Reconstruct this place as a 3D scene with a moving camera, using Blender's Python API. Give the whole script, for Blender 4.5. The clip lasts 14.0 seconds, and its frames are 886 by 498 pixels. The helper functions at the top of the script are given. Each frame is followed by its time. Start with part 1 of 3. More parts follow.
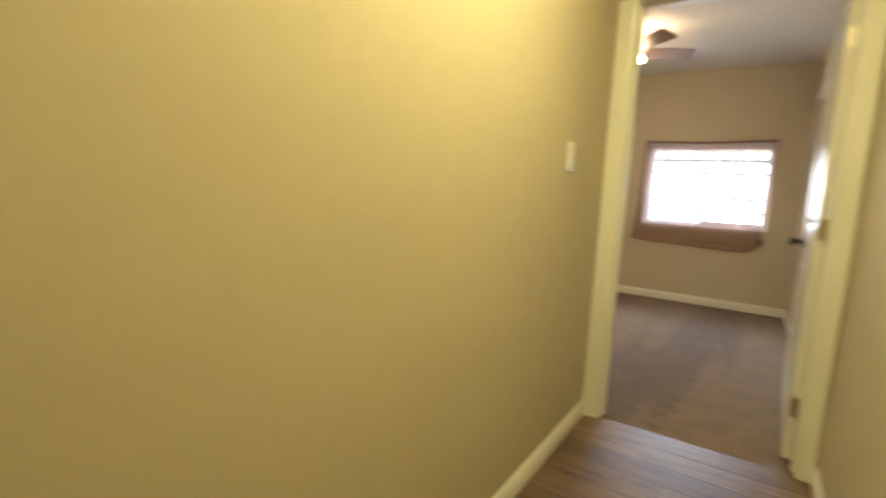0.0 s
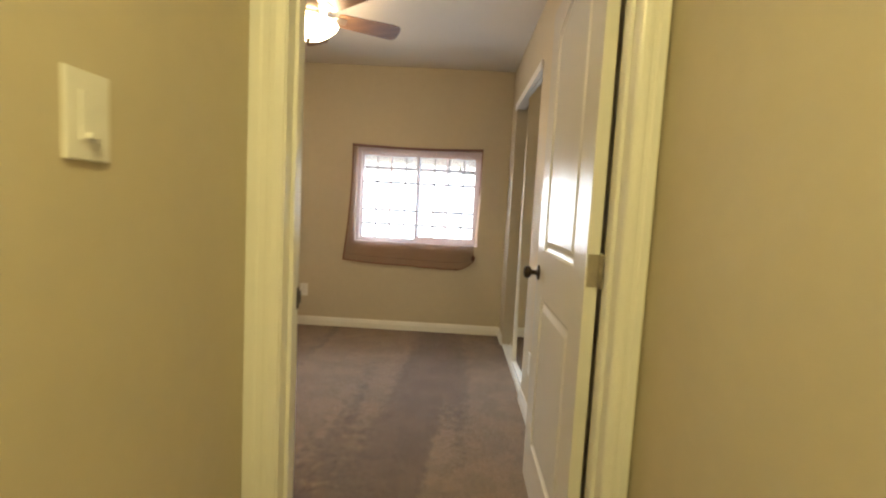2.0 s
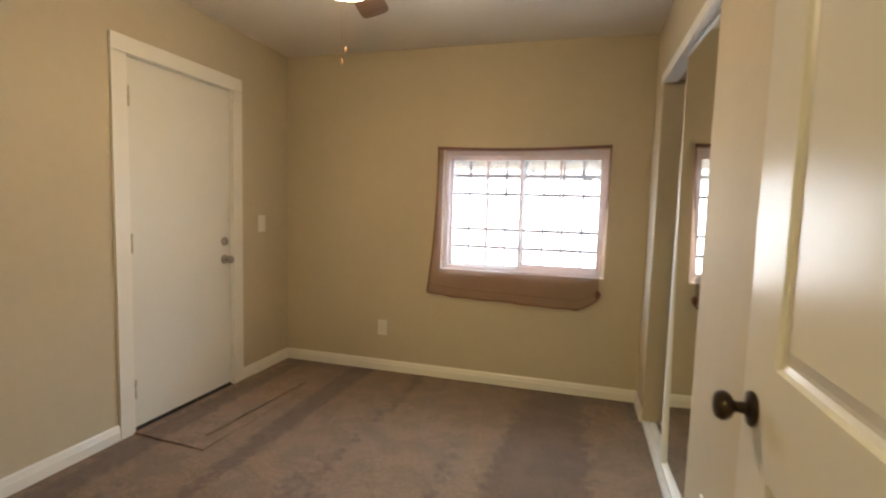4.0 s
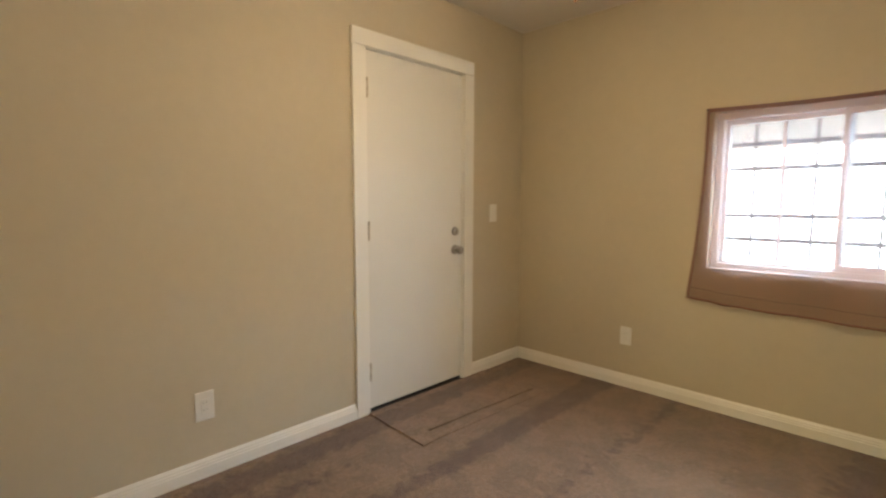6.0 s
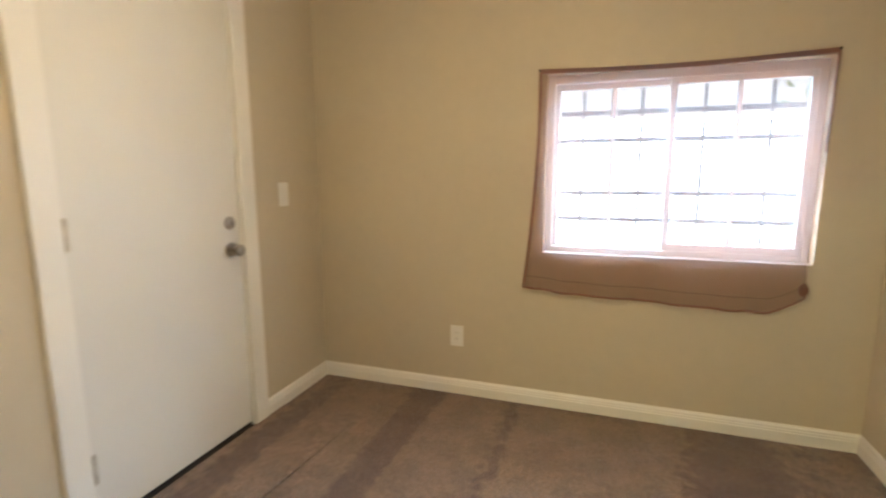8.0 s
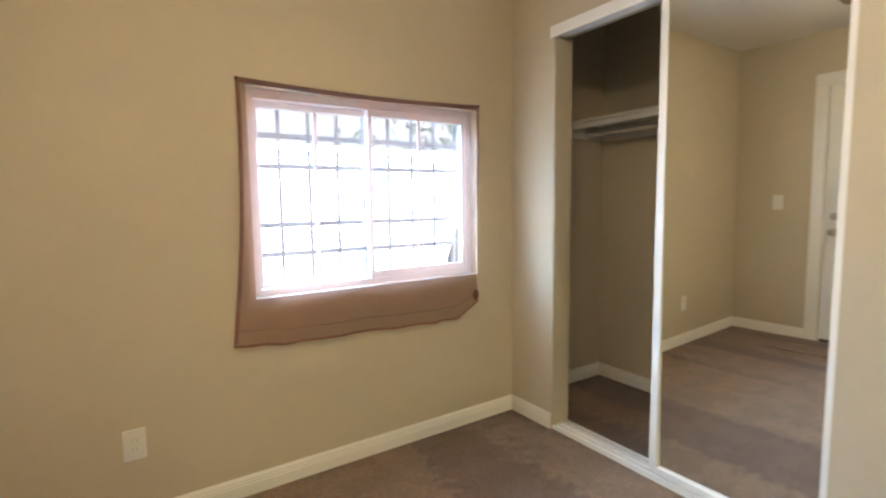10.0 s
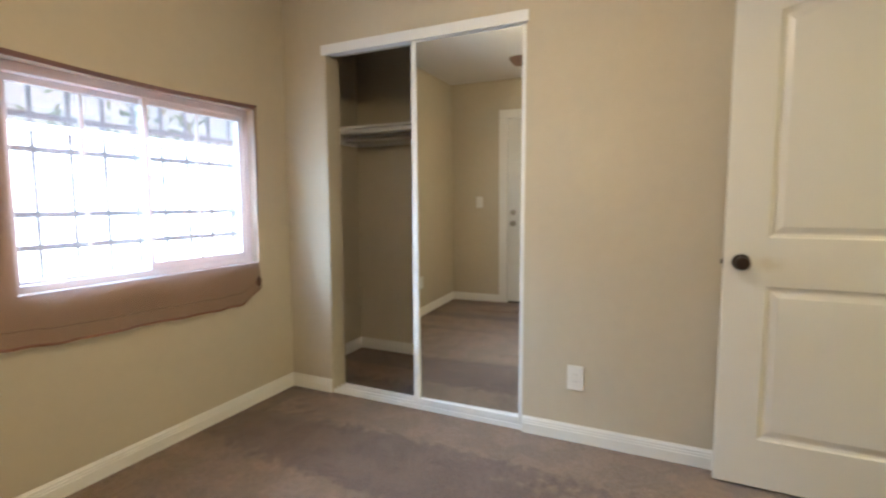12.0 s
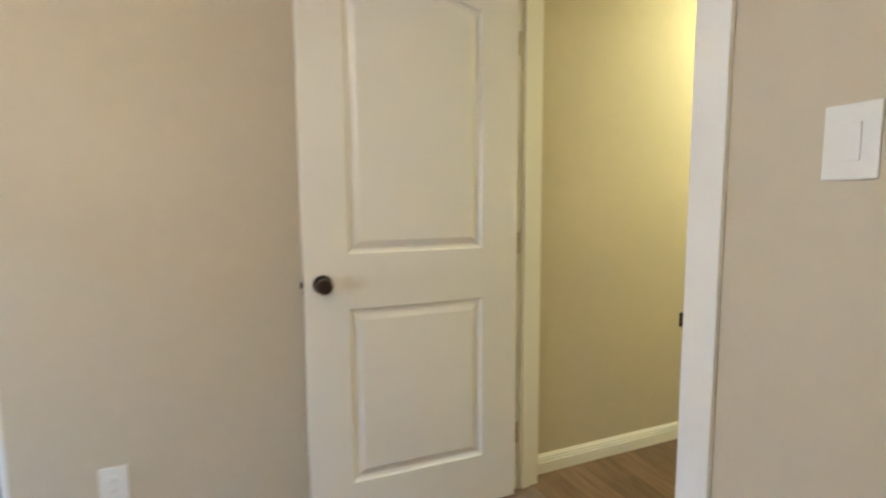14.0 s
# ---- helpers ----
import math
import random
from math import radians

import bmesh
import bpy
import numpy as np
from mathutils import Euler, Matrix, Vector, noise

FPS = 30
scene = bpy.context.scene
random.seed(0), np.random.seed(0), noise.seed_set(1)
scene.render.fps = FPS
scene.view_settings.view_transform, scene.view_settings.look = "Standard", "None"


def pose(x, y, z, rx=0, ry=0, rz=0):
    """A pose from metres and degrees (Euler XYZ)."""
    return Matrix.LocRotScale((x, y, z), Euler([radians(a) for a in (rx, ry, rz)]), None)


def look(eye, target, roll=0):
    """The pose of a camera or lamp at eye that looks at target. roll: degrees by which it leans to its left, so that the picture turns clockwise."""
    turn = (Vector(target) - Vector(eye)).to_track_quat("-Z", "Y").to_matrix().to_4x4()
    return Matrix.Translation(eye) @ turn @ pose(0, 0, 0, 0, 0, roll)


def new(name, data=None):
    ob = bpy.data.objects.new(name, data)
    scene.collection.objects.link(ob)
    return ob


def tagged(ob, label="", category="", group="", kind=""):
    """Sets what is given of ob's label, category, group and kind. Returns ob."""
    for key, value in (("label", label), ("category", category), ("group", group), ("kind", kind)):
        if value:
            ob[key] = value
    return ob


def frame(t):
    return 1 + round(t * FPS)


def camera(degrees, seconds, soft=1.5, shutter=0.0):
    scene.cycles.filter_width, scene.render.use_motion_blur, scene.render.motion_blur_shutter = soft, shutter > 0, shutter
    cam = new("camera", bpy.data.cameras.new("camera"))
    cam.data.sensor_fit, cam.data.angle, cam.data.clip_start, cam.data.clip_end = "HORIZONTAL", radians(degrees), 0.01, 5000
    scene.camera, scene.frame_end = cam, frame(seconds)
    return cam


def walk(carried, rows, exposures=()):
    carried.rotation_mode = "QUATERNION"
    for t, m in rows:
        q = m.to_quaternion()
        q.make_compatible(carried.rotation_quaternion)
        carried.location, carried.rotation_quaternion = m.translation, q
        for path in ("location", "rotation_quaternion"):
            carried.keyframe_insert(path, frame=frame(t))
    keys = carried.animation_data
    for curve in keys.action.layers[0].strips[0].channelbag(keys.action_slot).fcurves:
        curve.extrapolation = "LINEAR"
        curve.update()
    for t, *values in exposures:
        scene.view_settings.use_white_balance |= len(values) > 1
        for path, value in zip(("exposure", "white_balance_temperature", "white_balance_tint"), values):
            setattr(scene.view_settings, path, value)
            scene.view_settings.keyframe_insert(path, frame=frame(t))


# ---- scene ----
cam = camera(85.6, 14.0, soft=2.2, shutter=0.5)
PATH = [
    (0, (-0.607, 1.496, 1.174), (-1.695, 3.152, 0.901), 2.8),
    (0.3, (-0.643, 1.567, 1.163), (-1.381, 3.405, 0.887), 2.5),
    (0.5, (-0.668, 1.669, 1.169), (-1.233, 3.569, 0.905), 2.2),
    (1, (-0.72, 2.0, 1.177), (-1.018, 3.965, 0.959), 2.1),
    (1.5, (-0.775, 2.365, 1.193), (-0.869, 4.353, 0.996), 2.6),
    (2, (-0.766, 2.769, 1.207), (-0.81, 4.761, 1.031), 3.1),
    (2.2, (-0.77, 2.923, 1.225), (-0.835, 4.914, 1.051), 2.9),
    (4.3, (-0.713, 3.933, 1.301), (-1.366, 5.816, 1.132), 1.4),
    (4.5, (-0.739, 3.983, 1.288), (-1.47, 5.837, 1.119), 1.2),
    (5, (-0.692, 4.028, 1.282), (-1.692, 5.749, 1.09), 1.1),
    (5.5, (-0.784, 4.089, 1.241), (-1.984, 5.679, 1.062), 0.2),
    (6, (-0.869, 4.248, 1.224), (-2.269, 5.663, 1.027), 0.1),
    (6.5, (-0.975, 4.400, 1.203), (-2.436, 5.750, 0.970), 0.0),
    (7, (-0.944, 4.541, 1.221), (-2.334, 5.959, 0.978), -0.1),
    (7.5, (-1.131, 4.617, 1.234), (-2.198, 6.287, 0.965), 0.1),
    (8, (-1.419, 4.814, 1.25), (-2.057, 6.684, 0.938), -0.2),
    (8.5, (-1.644, 4.979, 1.267), (-1.817, 6.945, 0.94), -0.7),
    (9, (-1.896, 5.188, 1.283), (-1.515, 7.125, 0.962), -0.3),
    (9.2, (-1.958, 5.266, 1.255), (-1.366, 7.164, 0.976), -0.4),
    (11.3, (-2.564, 5.063, 1.236), (-1.006, 6.301, 1.033), -0.3),
    (11.5, (-2.63, 5.107, 1.234), (-0.982, 6.22, 1.029), -0.3),
    (12, (-2.645, 5.104, 1.187), (-0.842, 5.949, 0.998), -0.2),
    (12.5, (-2.66, 5.028, 1.145), (-0.735, 5.549, 0.999), -0.3),
    (12.8, (-2.623, 5.053, 1.16), (-0.647, 5.32, 1.006), -0.3),
    (13, (-2.512, 5.061, 1.183), (-0.522, 5.154, 1.01), -0.9),
    (13.5, (-2.275, 5.026, 1.175), (-0.304, 4.732, 1.003), -1.0),
    (14, (-2.033, 5.05, 1.229), (-0.19, 4.303, 1.027), -0.4),
]
walk(cam, [(t, look(eye, target, roll)) for t, eye, target, roll in PATH], [(0, 0.35, 6450, 10), (1.5, 0.32, 6450, 10), (2.0, 0.29, 6600, 10), (4.5, 0.24, 6850, 10), (5.2, 0.29, 6850, 10), (6.5, 0.51, 6500, 10), (9, 0.86, 6050, 9), (11.5, 0.59, 5750, 9), (12.0, 0.6, 5700, 9), (12.7, 0.64, 5550, 9), (14, 0.65, 5350, 9)])

# ---- world, sun and lamps ----
world = bpy.data.worlds.new("world")
world.use_nodes = True
scene.world = world
SUN_EL, SUN_AZ = radians(52), radians(160)
wn = world.node_tree
sky = wn.nodes.new("ShaderNodeTexSky")
sky.sky_type, sky.sun_disc = "NISHITA", False
sky.sun_elevation, sky.sun_rotation = SUN_EL, SUN_AZ
wn.links.new(sky.outputs[0], wn.nodes["Background"].inputs[0])
wn.nodes["Background"].inputs[1].default_value = 0.15
sun_data = bpy.data.lights.new("sun", "SUN")
sun_data.energy, sun_data.angle, sun_data.color = 5.0, radians(0.5), (1.0, 0.95, 0.87)
sun = new("sun", sun_data)
sun.matrix_world = look((0, 0, 20), (-math.sin(SUN_AZ) * math.cos(SUN_EL), -math.cos(SUN_AZ) * math.cos(SUN_EL), 20 - math.sin(SUN_EL)))

win_data = bpy.data.lights.new("window_daylight", "AREA")
win_data.shape, win_data.size, win_data.size_y = "RECTANGLE", 1.5, 0.84
win_data.energy, win_data.color = 52, (0.80, 0.90, 1.0)
win_lamp = new("window_daylight", win_data)
win_lamp.matrix_world = look((-1.13, 7.68, 1.16), (-1.13, 6.68, 0.56))

# open sky above the neighbour's eave, falling steeply through the window
sky_data = bpy.data.lights.new("sky_daylight", "AREA")
sky_data.shape, sky_data.size, sky_data.size_y = "RECTANGLE", 7.0, 1.3
sky_data.energy, sky_data.color = 1080, (0.50, 0.74, 1.0)
sky_lamp = new("sky_daylight", sky_data)
sky_lamp.matrix_world = look((-1.13, 9.7, 2.95), (-1.13, 7.4, 1.25))

# ---- materials ----


def nodes_of(m):
    m.use_nodes = True
    t = m.node_tree
    return t, t.nodes["Principled BSDF"]


def surface(name, base, rough=0.5, metal=0.0, spread=0.0, scale=4.0, fine=0.0, fine_scale=60.0, bump=0.0, bump_scale=300.0, bump_dist=0.001, rough_spread=0.0, stretch=(1, 1, 1), specular=0.5):
    """A plain surface whose colour varies at two scales, with fine relief."""
    m = bpy.data.materials.new(name)
    t, b = nodes_of(m)
    b.inputs["Roughness"].default_value = rough
    b.inputs["Metallic"].default_value = metal
    b.inputs["Specular IOR Level"].default_value = specular
    co = t.nodes.new("ShaderNodeTexCoord")
    mp = t.nodes.new("ShaderNodeMapping")
    mp.inputs["Scale"].default_value = stretch
    t.links.new(co.outputs["Object"], mp.inputs[0])

    def noise_at(s, detail=3.0):
        n = t.nodes.new("ShaderNodeTexNoise")
        n.inputs["Scale"].default_value, n.inputs["Detail"].default_value = s, detail
        t.links.new(mp.outputs[0], n.inputs["Vector"])
        return n

    value = None
    for amount, s in ((spread, scale), (fine, fine_scale)):
        if not amount:
            continue
        r = t.nodes.new("ShaderNodeMapRange")
        r.inputs["From Min"].default_value, r.inputs["From Max"].default_value = 0.3, 0.7
        r.inputs["To Min"].default_value, r.inputs["To Max"].default_value = 1 - amount, 1 + amount
        t.links.new(noise_at(s).outputs[0], r.inputs[0])
        if value is None:
            value = r.outputs[0]
        else:
            mul = t.nodes.new("ShaderNodeMath")
            mul.operation = "MULTIPLY"
            t.links.new(value, mul.inputs[0])
            t.links.new(r.outputs[0], mul.inputs[1])
            value = mul.outputs[0]
    if value is None:
        b.inputs["Base Color"].default_value = (*base, 1)
    else:
        v = t.nodes.new("ShaderNodeVectorMath")
        v.operation = "SCALE"
        v.inputs[0].default_value = base
        t.links.new(value, v.inputs["Scale"])
        t.links.new(v.outputs[0], b.inputs["Base Color"])
    if rough_spread:
        r = t.nodes.new("ShaderNodeMapRange")
        r.inputs["From Min"].default_value, r.inputs["From Max"].default_value = 0.3, 0.7
        r.inputs["To Min"].default_value, r.inputs["To Max"].default_value = rough - rough_spread, rough + rough_spread
        t.links.new(noise_at(scale * 3).outputs[0], r.inputs[0])
        t.links.new(r.outputs[0], b.inputs["Roughness"])
    if bump:
        bp = t.nodes.new("ShaderNodeBump")
        bp.inputs["Strength"].default_value, bp.inputs["Distance"].default_value = bump, bump_dist
        t.links.new(noise_at(bump_scale, 2.0).outputs[0], bp.inputs["Height"])
        t.links.new(bp.outputs[0], b.inputs["Normal"])
    return m


WALL = surface("wall_paint", (0.53, 0.462, 0.345), 0.72, spread=0.03, scale=1.3, fine=0.015, fine_scale=18, bump=0.24, bump_scale=55, bump_dist=0.002, specular=0.35)
CEIL = surface("ceiling_paint", (0.74, 0.70, 0.65), 0.7, spread=0.03, scale=1.5, bump=0.3, bump_scale=120, bump_dist=0.001, specular=0.3)
TRIM = surface("white_trim_paint", (0.78, 0.755, 0.70), 0.32, spread=0.025, scale=3, bump=0.06, bump_scale=160, bump_dist=0.0004)
DOORW = surface("white_door_paint", (0.76, 0.73, 0.68), 0.25, spread=0.015, scale=2.5, specular=0.42)


def smudged(m, at, radii, tint, amount):
    """Adds a faint grubby mark of uneven outline at a place in object coordinates."""
    t = m.node_tree
    b = t.nodes["Principled BSDF"]
    was = b.inputs["Base Color"].links[0].from_socket
    co, n = t.nodes.new("ShaderNodeTexCoord"), t.nodes.new("ShaderNodeTexNoise")
    n.inputs["Scale"].default_value = 30.0
    mp = t.nodes.new("ShaderNodeMapping")
    mp.vector_type = "TEXTURE"
    mp.inputs["Location"].default_value, mp.inputs["Scale"].default_value = at, radii
    t.links.new(co.outputs["Object"], mp.inputs[0])
    t.links.new(co.outputs["Object"], n.inputs["Vector"])
    far = t.nodes.new("ShaderNodeVectorMath")
    far.operation = "LENGTH"
    t.links.new(mp.outputs[0], far.inputs[0])
    add = t.nodes.new("ShaderNodeMath")
    t.links.new(far.outputs["Value"], add.inputs[0])
    t.links.new(n.outputs[0], add.inputs[1])
    r = t.nodes.new("ShaderNodeMapRange")
    r.inputs["From Min"].default_value, r.inputs["From Max"].default_value = 0.8, 1.5
    r.inputs["To Min"].default_value, r.inputs["To Max"].default_value = amount, 0.0
    t.links.new(add.outputs[0], r.inputs[0])
    mix = t.nodes.new("ShaderNodeMix")
    mix.data_type = "RGBA"
    t.links.new(r.outputs[0], mix.inputs[0])
    t.links.new(was, mix.inputs[6])
    mix.inputs[7].default_value = (*tint, 1)
    t.links.new(mix.outputs[2], b.inputs["Base Color"])


smudged(DOORW, (0.655, 0.0, 0.93), (0.075, 0.2, 0.035), (0.55, 0.47, 0.34), 0.4)
EXTDOOR = surface("white_steel_door_paint", (0.71, 0.685, 0.63), 0.46, spread=0.025, scale=2.0, bump=0.05, bump_scale=90, bump_dist=0.0005)
VINYL = surface("white_window_vinyl", (0.82, 0.82, 0.82), 0.35, spread=0.02, scale=6)
PLATE = surface("white_plastic_plate", (0.74, 0.72, 0.67), 0.3, spread=0.01, scale=20)
SLOT = surface("grey_slot", (0.30, 0.28, 0.25), 0.6)
BRONZE = surface("dark_bronze", (0.045, 0.032, 0.026), 0.28, metal=0.7, spread=0.15, scale=40)
NICKEL = surface("satin_nickel", (0.42, 0.38, 0.33), 0.3, metal=1.0, spread=0.06, scale=60)
HINGE = surface("hinge_steel", (0.55, 0.50, 0.42), 0.38, metal=0.9, spread=0.08, scale=50)
HINGED = surface("tarnished_hinge_steel", (0.58, 0.52, 0.43), 0.45, metal=0.35, spread=0.15, scale=50)
ALU = surface("white_aluminium", (0.80, 0.79, 0.77), 0.35, spread=0.02, scale=8)
SHELFW = surface("white_shelf_paint", (0.80, 0.78, 0.74), 0.45, spread=0.03, scale=5)
RODM = surface("closet_rod_paint", (0.66, 0.62, 0.56), 0.4, spread=0.05, scale=8)
IRON = surface("grey_iron_bar", (0.26, 0.25, 0.245), 0.5, spread=0.2, scale=30)
STUCCO = surface("white_stucco", (0.72, 0.70, 0.66), 0.85, spread=0.08, scale=0.8, bump=0.6, bump_scale=40, bump_dist=0.006)
EAVE = surface("pale_eave_paint", (0.78, 0.78, 0.76), 0.7, spread=0.06, scale=2)
CONCRETE = surface("patio_concrete", (0.38, 0.36, 0.33), 0.9, spread=0.12, scale=0.9, fine=0.08, fine_scale=20)
LEAF = surface("green_leaf", (0.27, 0.34, 0.20), 0.6, spread=0.3, scale=3)
BARK = surface("tree_bark", (0.12, 0.09, 0.065), 0.9, spread=0.25, scale=9, bump=0.6, bump_scale=30, bump_dist=0.01)
GAP = surface("dark_gap", (0.02, 0.017, 0.015), 0.9)
BLADE = surface("fan_blade_walnut", (0.16, 0.085, 0.05), 0.35, spread=0.25, scale=3, fine=0.12, fine_scale=30, stretch=(1, 9, 1))


def carpet_material(name, tint=1.0):
    """Cut-pile carpet: mottled brown with brushed lighter and darker sweeps."""
    m = bpy.data.materials.new(name)
    t, b = nodes_of(m)
    b.inputs["Roughness"].default_value = 0.95
    b.inputs["Specular IOR Level"].default_value = 0.1
    b.inputs["Sheen Weight"].default_value = 0.25
    b.inputs["Sheen Roughness"].default_value = 0.5
    co = t.nodes.new("ShaderNodeTexCoord")

    def noise_at(s, detail, stretch=(1, 1, 1), turn=0.0):
        mp = t.nodes.new("ShaderNodeMapping")
        mp.inputs["Scale"].default_value = stretch
        mp.inputs["Rotation"].default_value = (0, 0, turn)
        t.links.new(co.outputs["Object"], mp.inputs[0])
        n = t.nodes.new("ShaderNodeTexNoise")
        n.inputs["Scale"].default_value, n.inputs["Detail"].default_value = s, detail
        t.links.new(mp.outputs[0], n.inputs["Vector"])
        return n.outputs[0]

    def ranged(x, lo, hi, a, c):
        r = t.nodes.new("ShaderNodeMapRange")
        r.interpolation_type = "SMOOTHSTEP"
        for key, v in (("From Min", lo), ("From Max", hi), ("To Min", a), ("To Max", c)):
            r.inputs[key].default_value = v
        t.links.new(x, r.inputs[0])
        return r.outputs[0]

    def times(x, y):
        mul = t.nodes.new("ShaderNodeMath")
        mul.operation = "MULTIPLY"
        t.links.new(x, mul.inputs[0])
        t.links.new(y, mul.inputs[1])
        return mul.outputs[0]

    def jittered(x, y, amount):
        add = t.nodes.new("ShaderNodeMath")
        add.operation = "MULTIPLY_ADD"
        t.links.new(y, add.inputs[0])
        add.inputs[1].default_value = amount
        t.links.new(x, add.inputs[2])
        return add.outputs[0]

    lanes = jittered(noise_at(1.0, 1.0, (2.9, 0.16, 1), 0.1), noise_at(19.0, 7.0), 0.26)
    sweeps = ranged(lanes, 0.59, 0.65, 0.0, 1.0)
    patches = times(ranged(noise_at(7.0, 8.0), 0.44, 0.56, 0.91, 1.07), ranged(noise_at(44.0, 4.0), 0.36, 0.64, 0.89, 1.11))
    tufts = ranged(noise_at(140.0, 2.0), 0.3, 0.7, 0.72, 1.28)
    value = times(patches, tufts)
    v = t.nodes.new("ShaderNodeVectorMath")
    v.operation = "SCALE"
    lay = t.nodes.new("ShaderNodeMix")
    lay.data_type = "RGBA"
    t.links.new(sweeps, lay.inputs[0])
    lay.inputs[6].default_value = (0.124 * tint, 0.078 * tint, 0.057 * tint, 1)
    lay.inputs[7].default_value = (0.190 * tint, 0.126 * tint, 0.085 * tint, 1)
    t.links.new(lay.outputs[2], v.inputs[0])
    t.links.new(value, v.inputs["Scale"])
    t.links.new(v.outputs[0], b.inputs["Base Color"])
    bp = t.nodes.new("ShaderNodeBump")
    bp.inputs["Strength"].default_value, bp.inputs["Distance"].default_value = 0.9, 0.006
    t.links.new(noise_at(170.0, 3.0), bp.inputs["Height"])
    t.links.new(bp.outputs[0], b.inputs["Normal"])
    return m


CARPET = carpet_material("brown_carpet")
REMNANT = carpet_material("brown_carpet_remnant", 1.08)


def plank_material():
    """Dark wood-look floor, each plank its own tone, with long grain along x."""
    m = bpy.data.materials.new("dark_wood_plank")
    t, b = nodes_of(m)
    co = t.nodes.new("ShaderNodeTexCoord")
    info = t.nodes.new("ShaderNodeObjectInfo")
    mp = t.nodes.new("ShaderNodeMapping")
    mp.inputs["Scale"].default_value = (1.2, 22, 1)
    t.links.new(co.outputs["Object"], mp.inputs[0])
    t.links.new(info.outputs["Random"], mp.inputs["Location"])
    n = t.nodes.new("ShaderNodeTexNoise")
    n.inputs["Scale"].default_value, n.inputs["Detail"].default_value, n.inputs["Roughness"].default_value = 3.0, 6.0, 0.65
    t.links.new(mp.outputs[0], n.inputs["Vector"])
    ramp = t.nodes.new("ShaderNodeValToRGB")
    ramp.color_ramp.elements[0].position, ramp.color_ramp.elements[0].color = 0.3, (0.068, 0.039, 0.023, 1)
    ramp.color_ramp.elements[1].position, ramp.color_ramp.elements[1].color = 0.7, (0.205, 0.124, 0.074, 1)
    t.links.new(n.outputs[0], ramp.inputs[0])
    tone = t.nodes.new("ShaderNodeMapRange")
    tone.inputs["To Min"].default_value, tone.inputs["To Max"].default_value = 0.8, 1.25
    t.links.new(info.outputs["Random"], tone.inputs[0])
    v = t.nodes.new("ShaderNodeVectorMath")
    v.operation = "SCALE"
    t.links.new(ramp.outputs[0], v.inputs[0])
    t.links.new(tone.outputs[0], v.inputs["Scale"])
    t.links.new(v.outputs[0], b.inputs["Base Color"])
    b.inputs["Roughness"].default_value = 0.36
    bp = t.nodes.new("ShaderNodeBump")
    bp.inputs["Strength"].default_value, bp.inputs["Distance"].default_value = 0.25, 0.0008
    t.links.new(n.outputs[0], bp.inputs["Height"])
    t.links.new(bp.outputs[0], b.inputs["Normal"])
    return m


PLANK = plank_material()


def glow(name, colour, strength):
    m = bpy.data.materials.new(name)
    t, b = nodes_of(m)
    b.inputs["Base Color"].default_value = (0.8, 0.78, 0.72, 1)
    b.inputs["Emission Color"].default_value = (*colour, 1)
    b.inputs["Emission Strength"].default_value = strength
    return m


BOWL = glow("lit_frosted_glass", (1.0, 0.765, 0.45), 50)
# the backdrop sheet emits its own light to look overexposed; it is no lamp
SHEET_GLOW = glow("glowing_backdrop", (1.0, 0.99, 0.97), 4.5)
DOME = glow("lit_hall_lamp_glass", (1.0, 0.89, 0.39), 150)


def glass_material():
    m = bpy.data.materials.new("clear_window_glass")
    t, b = nodes_of(m)
    b.inputs["Transmission Weight"].default_value = 1.0
    b.inputs["Roughness"].default_value = 0.0
    b.inputs["IOR"].default_value = 1.45
    return m


def mirror_material():
    m = bpy.data.materials.new("mirror_silver")
    t, b = nodes_of(m)
    b.inputs["Base Color"].default_value = (0.86, 0.88, 0.86, 1)
    b.inputs["Metallic"].default_value = 1.0
    b.inputs["Roughness"].default_value = 0.012
    return m


